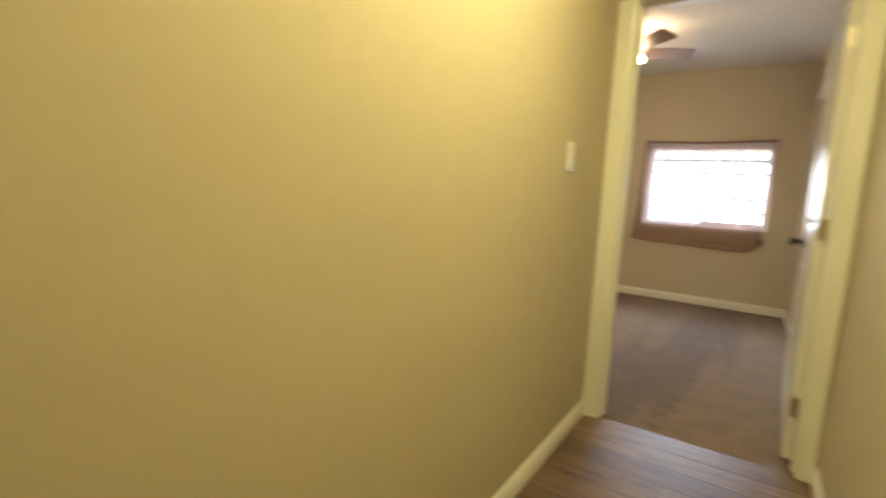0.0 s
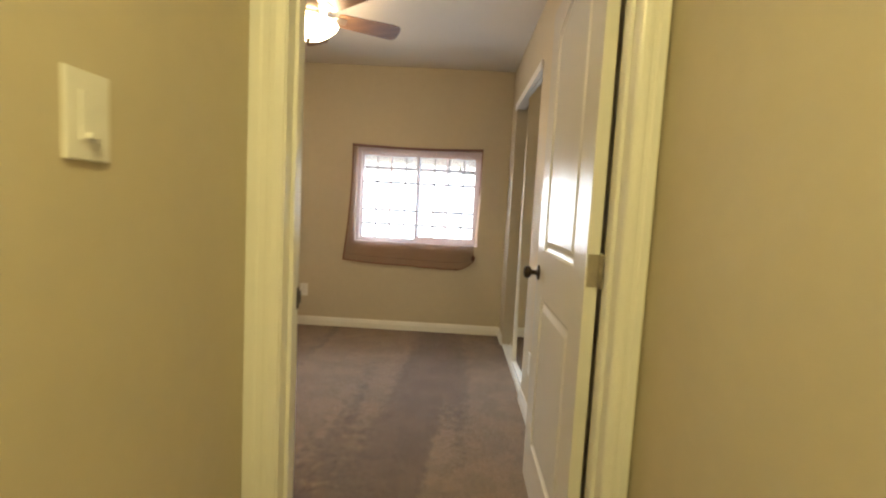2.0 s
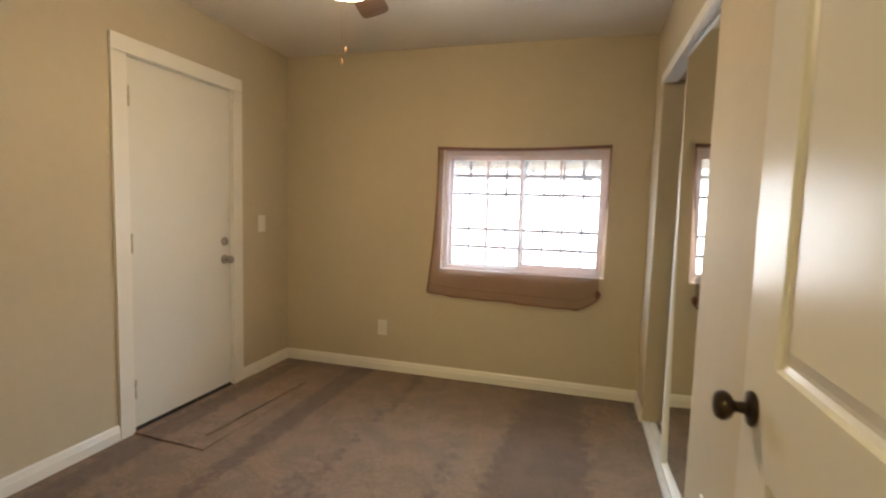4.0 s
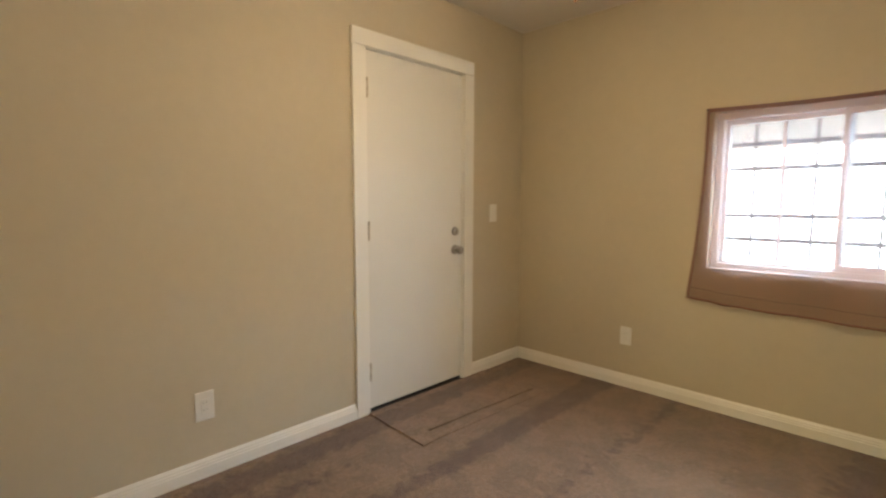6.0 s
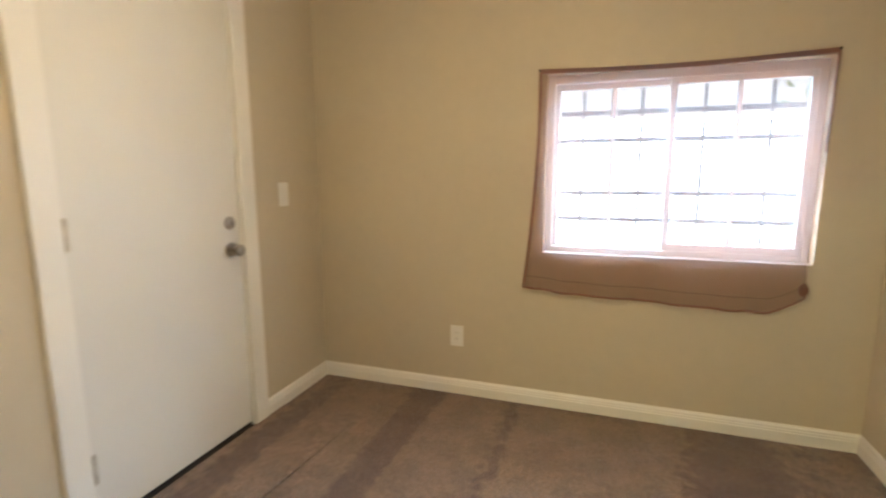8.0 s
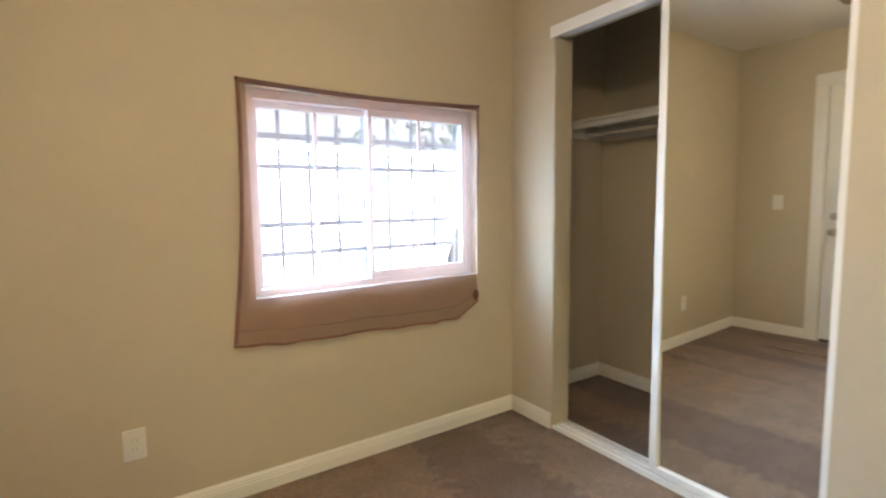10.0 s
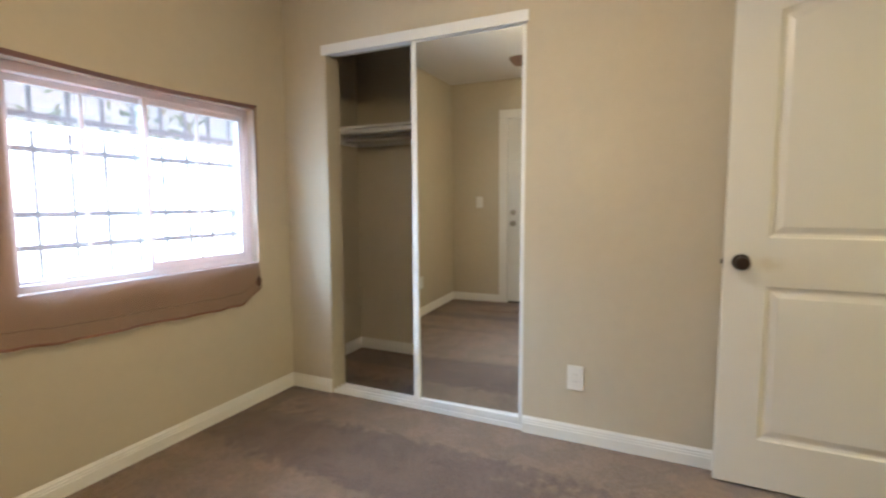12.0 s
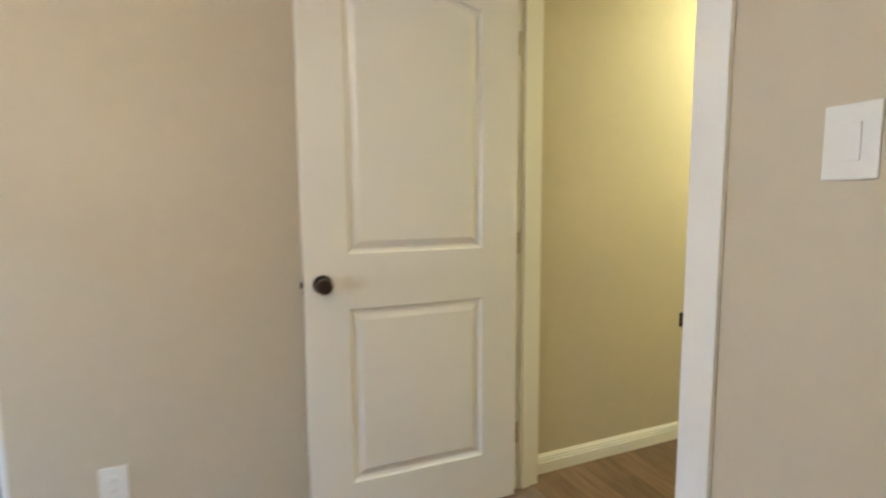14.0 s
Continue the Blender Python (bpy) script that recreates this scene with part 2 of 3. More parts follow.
def fabric_material(name, cover, tone=1.0):
    """Thin woven cloth: part open weave, part brown thread that scatters light both ways."""
    m = bpy.data.materials.new(name)
    m.use_nodes = True
    t = m.node_tree
    t.nodes.clear()
    out = t.nodes.new("ShaderNodeOutputMaterial")
    co = t.nodes.new("ShaderNodeTexCoord")
    n = t.nodes.new("ShaderNodeTexNoise")
    n.inputs["Scale"].default_value, n.inputs["Detail"].default_value = 5.0, 2.0
    t.links.new(co.outputs["Object"], n.inputs["Vector"])
    ramp = t.nodes.new("ShaderNodeValToRGB")
    ramp.color_ramp.elements[0].position, ramp.color_ramp.elements[0].color = 0.3, (0.30 * tone, 0.150 * tone, 0.104 * tone, 1)
    ramp.color_ramp.elements[1].position, ramp.color_ramp.elements[1].color = 0.7, (0.35 * tone, 0.180 * tone, 0.128 * tone, 1)
    t.links.new(n.outputs[0], ramp.inputs[0])
    d, tr, op = t.nodes.new("ShaderNodeBsdfDiffuse"), t.nodes.new("ShaderNodeBsdfTranslucent"), t.nodes.new("ShaderNodeBsdfTransparent")
    t.links.new(ramp.outputs[0], d.inputs[0])
    tr.inputs[0].default_value = (0.40, 0.39, 0.43, 1)
    threads, mix = t.nodes.new("ShaderNodeMixShader"), t.nodes.new("ShaderNodeMixShader")
    threads.inputs[0].default_value = 0.07
    t.links.new(d.outputs[0], threads.inputs[1])
    t.links.new(tr.outputs[0], threads.inputs[2])
    weave = t.nodes.new("ShaderNodeMapRange")
    weave.inputs["From Min"].default_value, weave.inputs["From Max"].default_value = 0.3, 0.7
    weave.inputs["To Min"].default_value, weave.inputs["To Max"].default_value = cover - 0.015, cover + 0.015
    t.links.new(n.outputs[0], weave.inputs[0])
    t.links.new(weave.outputs[0], mix.inputs[0])
    t.links.new(op.outputs[0], mix.inputs[1])
    t.links.new(threads.outputs[0], mix.inputs[2])
    t.links.new(mix.outputs[0], out.inputs[0])
    return m


GLASS, MIRROR = glass_material(), mirror_material()
SHEER, HEM, EDGE, FOLD = fabric_material("sheer_brown_cloth", 0.53, 0.95), fabric_material("brown_cloth_hem", 0.95, 0.55), fabric_material("brown_cloth_edge", 0.72, 0.8), fabric_material("stitched_brown_cloth", 0.14, 0.9)

# ---- building helpers ----


def box(bm, x0, x1, y0, y1, z0, z1, bevel=0.0):
    vs = [bm.verts.new((x, y, z)) for x in (x0, x1) for y in (y0, y1) for z in (z0, z1)]
    fs = [bm.faces.new([vs[i] for i in f]) for f in ((0, 1, 3, 2), (4, 6, 7, 5), (0, 4, 5, 1), (2, 3, 7, 6), (0, 2, 6, 4), (1, 5, 7, 3))]
    if bevel:
        edges = list({e for f in fs for e in f.edges})
        bmesh.ops.bevel(bm, geom=edges, offset=bevel, segments=2, affect="EDGES", profile=0.6)
    return fs


def made(name, bm, material, smooth=False):
    bmesh.ops.recalc_face_normals(bm, faces=bm.faces)
    me = bpy.data.meshes.new(name)
    bm.to_mesh(me)
    bm.free()
    me.materials.append(material)
    if smooth:
        me.polygons.foreach_set("use_smooth", [True] * len(me.polygons))
        me.set_sharp_from_angle(angle=radians(35))
    return new(name, me)


def part(name, bm, material, parent, label="", smooth=False):
    """Links a bmesh as one mesh object under a thing or a part."""
    ob = made(name, bm, material, smooth)
    ob.parent = parent
    if label:
        ob["label"] = label
    return ob


def thing(name, label, category, group="", kind="", at=None):
    ob = new(name)
    if at is not None:
        ob.matrix_basis = at
    return tagged(ob, label, category, group, kind)


def boxed(*spans, bevel=0.0):
    bm = bmesh.new()
    for s in spans:
        box(bm, *s, bevel=bevel)
    return bm


def lathe(profile, steps=24, axis="z"):
    """A turned body from (radius, height) pairs, about z, x or y."""
    bm = bmesh.new()
    rings = []
    for r, h in profile:
        ring = []
        for k in range(steps):
            a = 2 * math.pi * k / steps
            p = (r * math.cos(a), r * math.sin(a), h)
            p = {"z": p, "x": (h, p[0], p[1]), "y": (p[0], h, p[1])}[axis]
            ring.append(bm.verts.new(p))
        rings.append(ring)
    for a, b in zip(rings, rings[1:]):
        for k in range(steps):
            bm.faces.new((a[k], a[(k + 1) % steps], b[(k + 1) % steps], b[k]))
    bm.faces.new(rings[0])
    bm.faces.new(rings[-1])
    return bm


def swept(profile, start, end, out):
    """A moulding from start to end: profile pairs are (distance along out, height along up)."""
    bm = bmesh.new()
    start, end, out = Vector(start), Vector(end), Vector(out).normalized()
    up = Vector((0, 0, 1)) if abs((end - start).normalized().z) < 0.5 else (end - start).normalized().cross(out)
    rows = [[bm.verts.new(p + out * d + up * h) for d, h in profile] for p in (start, end)]
    n = len(profile)
    for k in range(n):
        bm.faces.new((rows[0][k], rows[0][(k + 1) % n], rows[1][(k + 1) % n], rows[1][k]))
    bm.faces.new(rows[0])
    bm.faces.new(rows[1])
    return bm


# ---- the structure ----
XW, XE, YN, YS, HALL_Y = -3.05, -0.288, 7.30, 4.066, 3.940
HW, HE, CEILZ = -1.277, -0.290, 2.47
DX0, DX1, DTOP = -1.188, -0.358, 2.05          # clear opening of the bedroom door
EY0, EY1, ETOP = 5.852, 6.634, 2.05            # leaf of the outside door
CY0, CY1, CTOP = 5.755, 6.98, 2.085            # closet opening
WX0, WX1, WZ0, WZ1 = -1.72, -0.545, 0.842, 1.728  # window opening
CLX, CLY0, CLY1, CW = 0.60, 5.20, 7.38, -0.16    # closet inside, and the back of its front wall


def structure(name, bm, material, label, category="wall"):
    return tagged(made(name, bm, material), label, category, kind="structure")


structure("wall_north", boxed((-3.2, WX0, YN, 7.45, -0.1, CEILZ), (WX1, CW, YN, 7.45, -0.1, CEILZ), (WX0, WX1, YN, 7.45, -0.1, WZ0), (WX0, WX1, YN, 7.45, WZ1, CEILZ)), WALL, "tan painted bedroom wall around the window")
structure("wall_west", boxed((-3.2, XW, HALL_Y, EY0 - 0.03, -0.1, CEILZ), (-3.2, XW, EY1 + 0.03, YN, -0.1, CEILZ), (-3.2, XW, EY0 - 0.03, EY1 + 0.03, ETOP + 0.03, CEILZ)), WALL, "tan painted bedroom wall around the outside door")
structure("wall_east", boxed((XE, CW, YS, CY0, -0.1, CEILZ), (XE, CW, CY1, YN, -0.1, CEILZ), (XE, CW, CY0, CY1, CTOP, CEILZ)), WALL, "tan painted bedroom wall around the closet opening")
structure("wall_south", boxed((XW, DX0 - 0.02, HALL_Y, YS, -0.1, CEILZ), (DX1 + 0.02, -0.2, HALL_Y, YS, -0.1, CEILZ), (DX0 - 0.02, DX1 + 0.02, HALL_Y, YS, DTOP + 0.02, CEILZ)), WALL, "tan painted wall around the bedroom doorway")
structure("wall_hall_west", boxed((HW - 0.12, HW, -1.0, HALL_Y, -0.1, CEILZ)), WALL, "tan painted hallway wall with a dimmer switch")
structure("wall_hall_east", boxed((HE, HE + 0.125, -1.0, HALL_Y, -0.1, CEILZ)), WALL, "tan painted hallway wall")
structure("wall_hall_south", boxed((HW - 0.12, HE + 0.125, -1.12, -1.0, -0.1, CEILZ)), WALL, "tan painted wall closing the hallway")
structure("wall_closet_back", boxed((CLX, CLX + 0.12, CLY0, CLY1, -0.1, CEILZ)), WALL, "tan painted back wall of the closet")
structure("wall_closet_north", boxed((CW, CLX + 0.12, CLY1, CLY1 + 0.12, -0.1, CEILZ)), WALL, "tan painted side wall of the closet")
structure("wall_closet_south", boxed((CW, CLX + 0.12, CLY0 - 0.12, CLY0, -0.1, CEILZ)), WALL, "tan painted side wall of the closet")
structure("ceiling", boxed((-3.2, CLX + 0.12, HALL_Y, CLY1 + 0.12, CEILZ, CEILZ + 0.15)), CEIL, "white painted textured bedroom ceiling", "ceiling")
structure("ceiling_hall", boxed((HW - 0.12, HE + 0.125, -1.12, HALL_Y, CEILZ, CEILZ + 0.15)), CEIL, "white painted hallway ceiling", "ceiling")
structure("floor", boxed((XW, XE, 3.962, YN, -0.05, 0.0), (XE, CLX, CLY0, CLY1, -0.05, -0.002)), CARPET, "brown cut-pile carpet with brushed sweeps", "carpet floor")
structure("floor_hall", boxed((HW, HE, -1.0, 3.962, -0.06, -0.012)), GAP, "dark bed under the hallway planks", "floor")

BASE = [(0, 0), (0.014, 0), (0.014, 0.050), (0.0115, 0.054), (0.0115, 0.062), (0.009, 0.066), (0.009, 0.074), (0.005, 0.080), (0.003, 0.086), (0, 0.086)]


def baseboard(start, end, out, z=0.0):
    return structure("baseboard", swept(BASE, (*start, z), (*end, z), (*out, 0)), TRIM, "white moulded baseboard along a tan wall", "baseboard")


CAS = 0.088
baseboard((XW, YN), (XE, YN), (0, -1))
baseboard((XW, YS), (XW, EY0 - 0.008 - CAS), (1, 0))
baseboard((XW, EY1 + 0.008 + CAS), (XW, YN), (1, 0))
baseboard((XE, CY1 + 0.003), (XE, YN), (-1, 0))
baseboard((XE, YS), (XE, CY0 - 0.003), (-1, 0))
baseboard((XW, YS), (DX0 - 0.005 - CAS, YS), (0, 1))
baseboard((HW, -1.0), (HW, HALL_Y - 0.016), (1, 0))
baseboard((HE, -1.0), (HE, HALL_Y - 0.016), (-1, 0))
baseboard((CLX, CLY0), (CLX, CLY1), (-1, 0))
baseboard((CW, CLY1), (CLX, CLY1), (0, -1))
baseboard((CW, CLY0), (CLX, CLY0), (0, 1))

# ---- doorway between hallway and bedroom ----
frame_in = thing("door_frame", "white painted wooden doorway frame of the bedroom", "door frame", kind="structure")
part("jamb", boxed((DX0 - 0.02, DX0, HALL_Y, YS, 0, DTOP + 0.02)), TRIM, frame_in)
part("jamb", boxed((DX1, DX1 + 0.02, HALL_Y, YS, 0, DTOP + 0.02)), TRIM, frame_in)
part("jamb", boxed((DX0, DX1, HALL_Y, YS, DTOP, DTOP + 0.02)), TRIM, frame_in)
part("door_stop", boxed((DX0, DX0 + 0.011, 3.985, 4.02, 0, DTOP), bevel=0.002), TRIM, frame_in)
part("door_stop", boxed((DX1 - 0.011, DX1, 3.985, 4.02, 0, DTOP), bevel=0.002), TRIM, frame_in)
part("door_stop", boxed((DX0 + 0.011, DX1 - 0.011, 3.985, 4.02, DTOP - 0.011, DTOP), bevel=0.002), TRIM, frame_in)
HCAS = [(0, 0), (0.0, 0.058), (0.016, 0.058), (0.016, 0.040), (0.013, 0.036), (0.013, 0.026), (0.015, 0.022), (0.015, 0.014), (0.009, 0.006), (0.007, 0)]


def hall_casing(x, side, broad=1.0):
    """Moulded casing on the hallway side; its thin edge lies at x, its thick edge towards side."""
    bm = bmesh.new()
    rows = [[bm.verts.new((x + side * broad * w, HALL_Y - d, z)) for d, w in HCAS] for z in (0.0, DTOP + 0.006)]
    n = len(HCAS)
    for k in range(n):
        bm.faces.new((rows[0][k], rows[0][(k + 1) % n], rows[1][(k + 1) % n], rows[1][k]))
    bm.faces.new(rows[0])
    bm.faces.new(rows[1])
    return part("casing", bm, TRIM, frame_in)


hall_casing(DX0 - 0.005, -1, 1.42)
hall_casing(DX1 + 0.002, 1)
part("casing", swept([(d, w) for d, w in HCAS], (DX0 - 0.06, HALL_Y, DTOP + 0.006), (DX1 + 0.06, HALL_Y, DTOP + 0.006), (0, -1, 0)), TRIM, frame_in)
part("casing", boxed((DX0 - 0.006 - CAS, DX0 - 0.006, YS, YS + 0.016, 0, DTOP + 0.006), bevel=0.003), TRIM, frame_in)
part("casing", boxed((DX0 - 0.006 - CAS, XE - 0.002, YS, YS + 0.016, DTOP + 0.007, DTOP + 0.007 + CAS), bevel=0.003), TRIM, frame_in)
part("casing", boxed((DX1 + 0.004, XE - 0.002, YS, YS + 0.016, 0, DTOP + 0.006), bevel=0.003), TRIM, frame_in)
part("strike_plate", boxed((DX0, DX0 + 0.002, 4.024, YS, 0.905, 0.965), (DX0 - 0.003, DX0 + 0.002, YS, YS + 0.018, 0.918, 0.952)), BRONZE, frame_in, "dark bronze strike plate")

# ---- outside door in the west wall ----
frame_out = thing("door_frame", "white painted frame of the outside door", "door frame", kind="structure")
part("casing", boxed((XW, XW + 0.018, EY0 - 0.008 - CAS, EY0 - 0.008, 0, ETOP + 0.004), bevel=0.003), TRIM, frame_out)
part("casing", boxed((XW, XW + 0.018, EY1 + 0.008, EY1 + 0.008 + CAS, 0, ETOP + 0.004), bevel=0.003), TRIM, frame_out)
part("casing", boxed((XW, XW + 0.018, EY0 - 0.008 - CAS, EY1 + 0.008 + CAS, ETOP + 0.005, ETOP + 0.005 + CAS), bevel=0.003), TRIM, frame_out)
part("jamb", boxed((-3.2, XW, EY0 - 0.03, EY0 - 0.003, 0, ETOP + 0.03)), TRIM, frame_out)
part("jamb", boxed((-3.2, XW, EY1 + 0.003, EY1 + 0.03, 0, ETOP + 0.03)), TRIM, frame_out)
part("jamb", boxed((-3.2, XW, EY0 - 0.003, EY1 + 0.003, ETOP + 0.001, ETOP + 0.03)), TRIM, frame_out)
part("threshold", boxed((-3.2, XW - 0.004, EY0 - 0.003, EY1 + 0.003, -0.05, 0.004)), GAP, frame_out, "dark worn threshold strip")

odoor = thing("door_outside", "closed flush white outside door with satin nickel hardware", "door", kind="structure", at=pose(XW, EY0, 0))
part("leaf", boxed((-0.052, -0.008, 0, EY1 - EY0, 0.022, ETOP - 0.003), bevel=0.0015), EXTDOOR, odoor)
part("door_shoe", boxed((-0.048, -0.012, 0.004, EY1 - EY0 - 0.004, 0.008, 0.0215)), GAP, odoor, "dark rubber sweep")


def hinge_knuckle(parent, x, y, z, h=0.1, r=0.007, material=None):
    bm = lathe([(r * 0.6, -h / 2 - 0.004), (r, -h / 2), (r, -0.02), (r * 0.9, -0.019), (r, -0.018), (r, 0.018), (r * 0.9, 0.019), (r, 0.02), (r, h / 2), (r * 0.6, h / 2 + 0.004)], 14)
    bmesh.ops.translate(bm, verts=bm.verts, vec=(x, y, z))
    return part("hinge", bm, material or HINGE, parent, "steel hinge knuckle", True)


for hz in (0.25, 1.06, 1.84):
    hinge_knuckle(odoor, 0.017, -0.002, hz, material=HINGED)


def round_knob(parent, m, material, label):
    """A round door knob with its rosette, turned about local x, at the pose m under the parent."""
    bm = lathe([(0.031, 0.0), (0.033, 0.003), (0.031, 0.008), (0.018, 0.011), (0.0115, 0.014), (0.0105, 0.028), (0.013, 0.033), (0.022, 0.038), (0.0272, 0.046), (0.0275, 0.054), (0.023, 0.062), (0.014, 0.066), (0.003, 0.067)], 28, "x")
    bmesh.ops.transform(bm, matrix=m, verts=bm.verts)
    return part("knob", bm, material, parent, label, True)


round_knob(odoor, pose(-0.008, 6.572 - EY0, 0.905), NICKEL, "satin nickel round knob")
bm = lathe([(0.029, 0.0), (0.031, 0.004), (0.027, 0.012), (0.020, 0.015), (0.005, 0.0155)], 28, "x")
box(bm, 0.014, 0.030, -0.006, 0.006, -0.016, 0.016, bevel=0.002)
bmesh.ops.transform(bm, matrix=pose(-0.008, 6.572 - EY0, 1.028), verts=bm.verts)
part("deadbolt", bm, NICKEL, odoor, "satin nickel deadbolt thumb turn", True)

# ---- bedroom door, standing open against the east wall ----
LW, LH, LT = 0.813, 2.028, 0.035


def outline(x0, x1, z0, z1, rise, inset, steps=16):
    """A panel's outline, with an arched top of the given rise, shrunk by inset."""
    x0, x1, z0 = x0 + inset, x1 - inset, z0 + inset
    pts = [(x0, z0), (x1, z0)]
    if not rise:
        return pts + [(x1, z1 - inset), (x0, z1 - inset)]
    zs = z1 - rise - inset
    for k in range(steps + 1):
        u = k / steps
        s = math.sin(math.pi * u)
        pts.append((x1 - (x1 - x0) * u, zs + rise * (s ** 1.35)))
    return pts


PANELS = ((0.150, LW - 0.150, 0.202, 0.841, 0.0), (0.150, LW - 0.150, 1.035, 1.965, 0.062))


def door_face(sign):
    """The skin of one side of the leaf, with two moulded panels sunk into it; local x runs from the hinge, y is the depth."""
    bm = bmesh.new()
    y = sign * LT / 2

    def loop(pts, depth):
        return [bm.verts.new((px, y - sign * depth, pz)) for px, pz in pts]

    def ring(vs):
        return [bm.edges.new((vs[k], vs[(k + 1) % len(vs)])) for k in range(len(vs))]

    edges = ring(loop([(0, 0), (LW, 0), (LW, LH), (0, LH)], 0.0))
    for x0, x1, z0, z1, rise in PANELS:
        loops = [loop(outline(x0, x1, z0, z1, rise, i), d) for i, d in ((0, 0), (0.006, 0.006), (0.016, 0.010), (0.024, 0.009), (0.044, 0.002))]
        edges += ring(loops[0])
        for a, b in zip(loops, loops[1:]):
            for k in range(len(a)):
                bm.faces.new((a[k], a[(k + 1) % len(a)], b[(k + 1) % len(a)], b[k]))
        bm.faces.new(loops[-1])
    bmesh.ops.triangle_fill(bm, use_beauty=True, edges=edges)
    return bm


bdoor = thing("bedroom_door", "open white two-panel arched interior door beside the doorway", "door", at=pose(-0.385, 4.076, 0.012, 0, 0, 89.2))
bm = bmesh.new()
h = LT / 2
corners = [(0, 0), (LW, 0), (LW, LH), (0, LH)]
lo = [bm.verts.new((x, -h, z)) for x, z in corners]
hi = [bm.verts.new((x, h, z)) for x, z in corners]
for k in range(4):
    bm.faces.new((lo[k], lo[(k + 1) % 4], hi[(k + 1) % 4], hi[k]))
part("leaf_edge", bm, DOORW, bdoor)
part("panelled_face", door_face(1), DOORW, bdoor)
part("panelled_face", door_face(-1), DOORW, bdoor)
round_knob(bdoor, pose(LW - 0.062, h, 0.935, 0, 0, 90), BRONZE, "dark bronze round knob")
round_knob(bdoor, pose(LW - 0.062, -h, 0.935, 0, 0, -90), BRONZE, "dark bronze round knob")
part("latch_plate", boxed((LW, LW + 0.0015, -0.013, 0.013, 0.905, 0.965), (LW + 0.0015, LW + 0.010, -0.007, 0.007, 0.925, 0.945)), BRONZE, bdoor)
for hz in (0.247, 1.043, 1.820):
    hg = hinge_knuckle(bdoor, -0.008, -h - 0.004, hz, 0.09)
    part("hinge_leaf", boxed((-0.0025, -0.0005, -h, h - 0.004, hz - 0.045, hz + 0.045)), HINGE, hg, "steel hinge leaf")
    part("hinge_leaf", boxed((-0.037, -0.006, -h - 0.003, -h - 0.0008, hz - 0.045, hz + 0.045)), HINGE, hg, "steel hinge leaf")

# ---- window ----
window = thing("window_1", "white vinyl sliding window with two panes", "window", kind="structure")
FY0, FY1 = 7.355, 7.43
part("window_frame", boxed((WX0, WX0 + 0.035, FY0, FY1, WZ0, WZ1), (WX1 - 0.035, WX1, FY0, FY1, WZ0, WZ1), (WX0 + 0.035, WX1 - 0.035, FY0, FY1, WZ1 - 0.04, WZ1), (WX0 + 0.035, WX1 - 0.035, FY0, FY1, WZ0, WZ0 + 0.03), bevel=0.003), VINYL, window)
MX = -1.135
for name, x0, x1, y0, low in (("fixed_sash", WX0 + 0.035, MX + 0.012, 7.395, 0.012), ("sliding_sash", MX - 0.022, WX1 - 0.035, 7.362, 0.034)):
    z0, z1, wd = WZ0 + 0.03, WZ1 - 0.04, 0.022
    sash = part(name, boxed((x0, x0 + wd, y0, y0 + 0.028, z0, z1), (x1 - wd, x1, y0, y0 + 0.028, z0, z1), (x0 + wd, x1 - wd, y0, y0 + 0.028, z1 - 0.028, z1), (x0 + wd, x1 - wd, y0, y0 + 0.028, z0, z0 + low), bevel=0.002), VINYL, window)
    pane = part("pane", boxed((x0 + wd, x1 - wd, y0 + 0.012, y0 + 0.016, z0 + low, z1 - 0.028)), GLASS, sash)
    pane.visible_shadow = False
    mid = (x0 + x1) / 2
    part("muntin", boxed((mid - 0.009, mid + 0.009, y0 + 0.004, y0 + 0.011, z0 + low, z1 - 0.028), bevel=0.002), VINYL, sash, "slim white glazing bar")
part("latch", boxed((MX - 0.012, MX + 0.004, 7.350, 7.362, 1.27, 1.33), bevel=0.002), VINYL, window, "small white sash latch")
part("window_sill", boxed((WX0, WX1, YN, FY0, WZ0 - 0.004, WZ0 + 0.002)), TRIM, window)

grille = thing("security_grille", "grey iron security grille outside the window", "window grille")
for z in (0.80, 1.010, 1.147, 1.415, 1.553, 1.76):
    part("crossbar", boxed((WX0 - 0.06, WX1 + 0.06, 7.466, 7.478, z - 0.012, z + 0.012)), IRON, grille)
for k in range(9):
    x = -1.692 + 0.1405 * k
    part("upright_bar", boxed((x - 0.0085, x + 0.0085, 7.479, 7.487, 0.79, 1.77)), IRON, grille)

# ---- sheer cloth pinned over the window ----


def lerp(a, b, u):
    return a + (b - a) * u


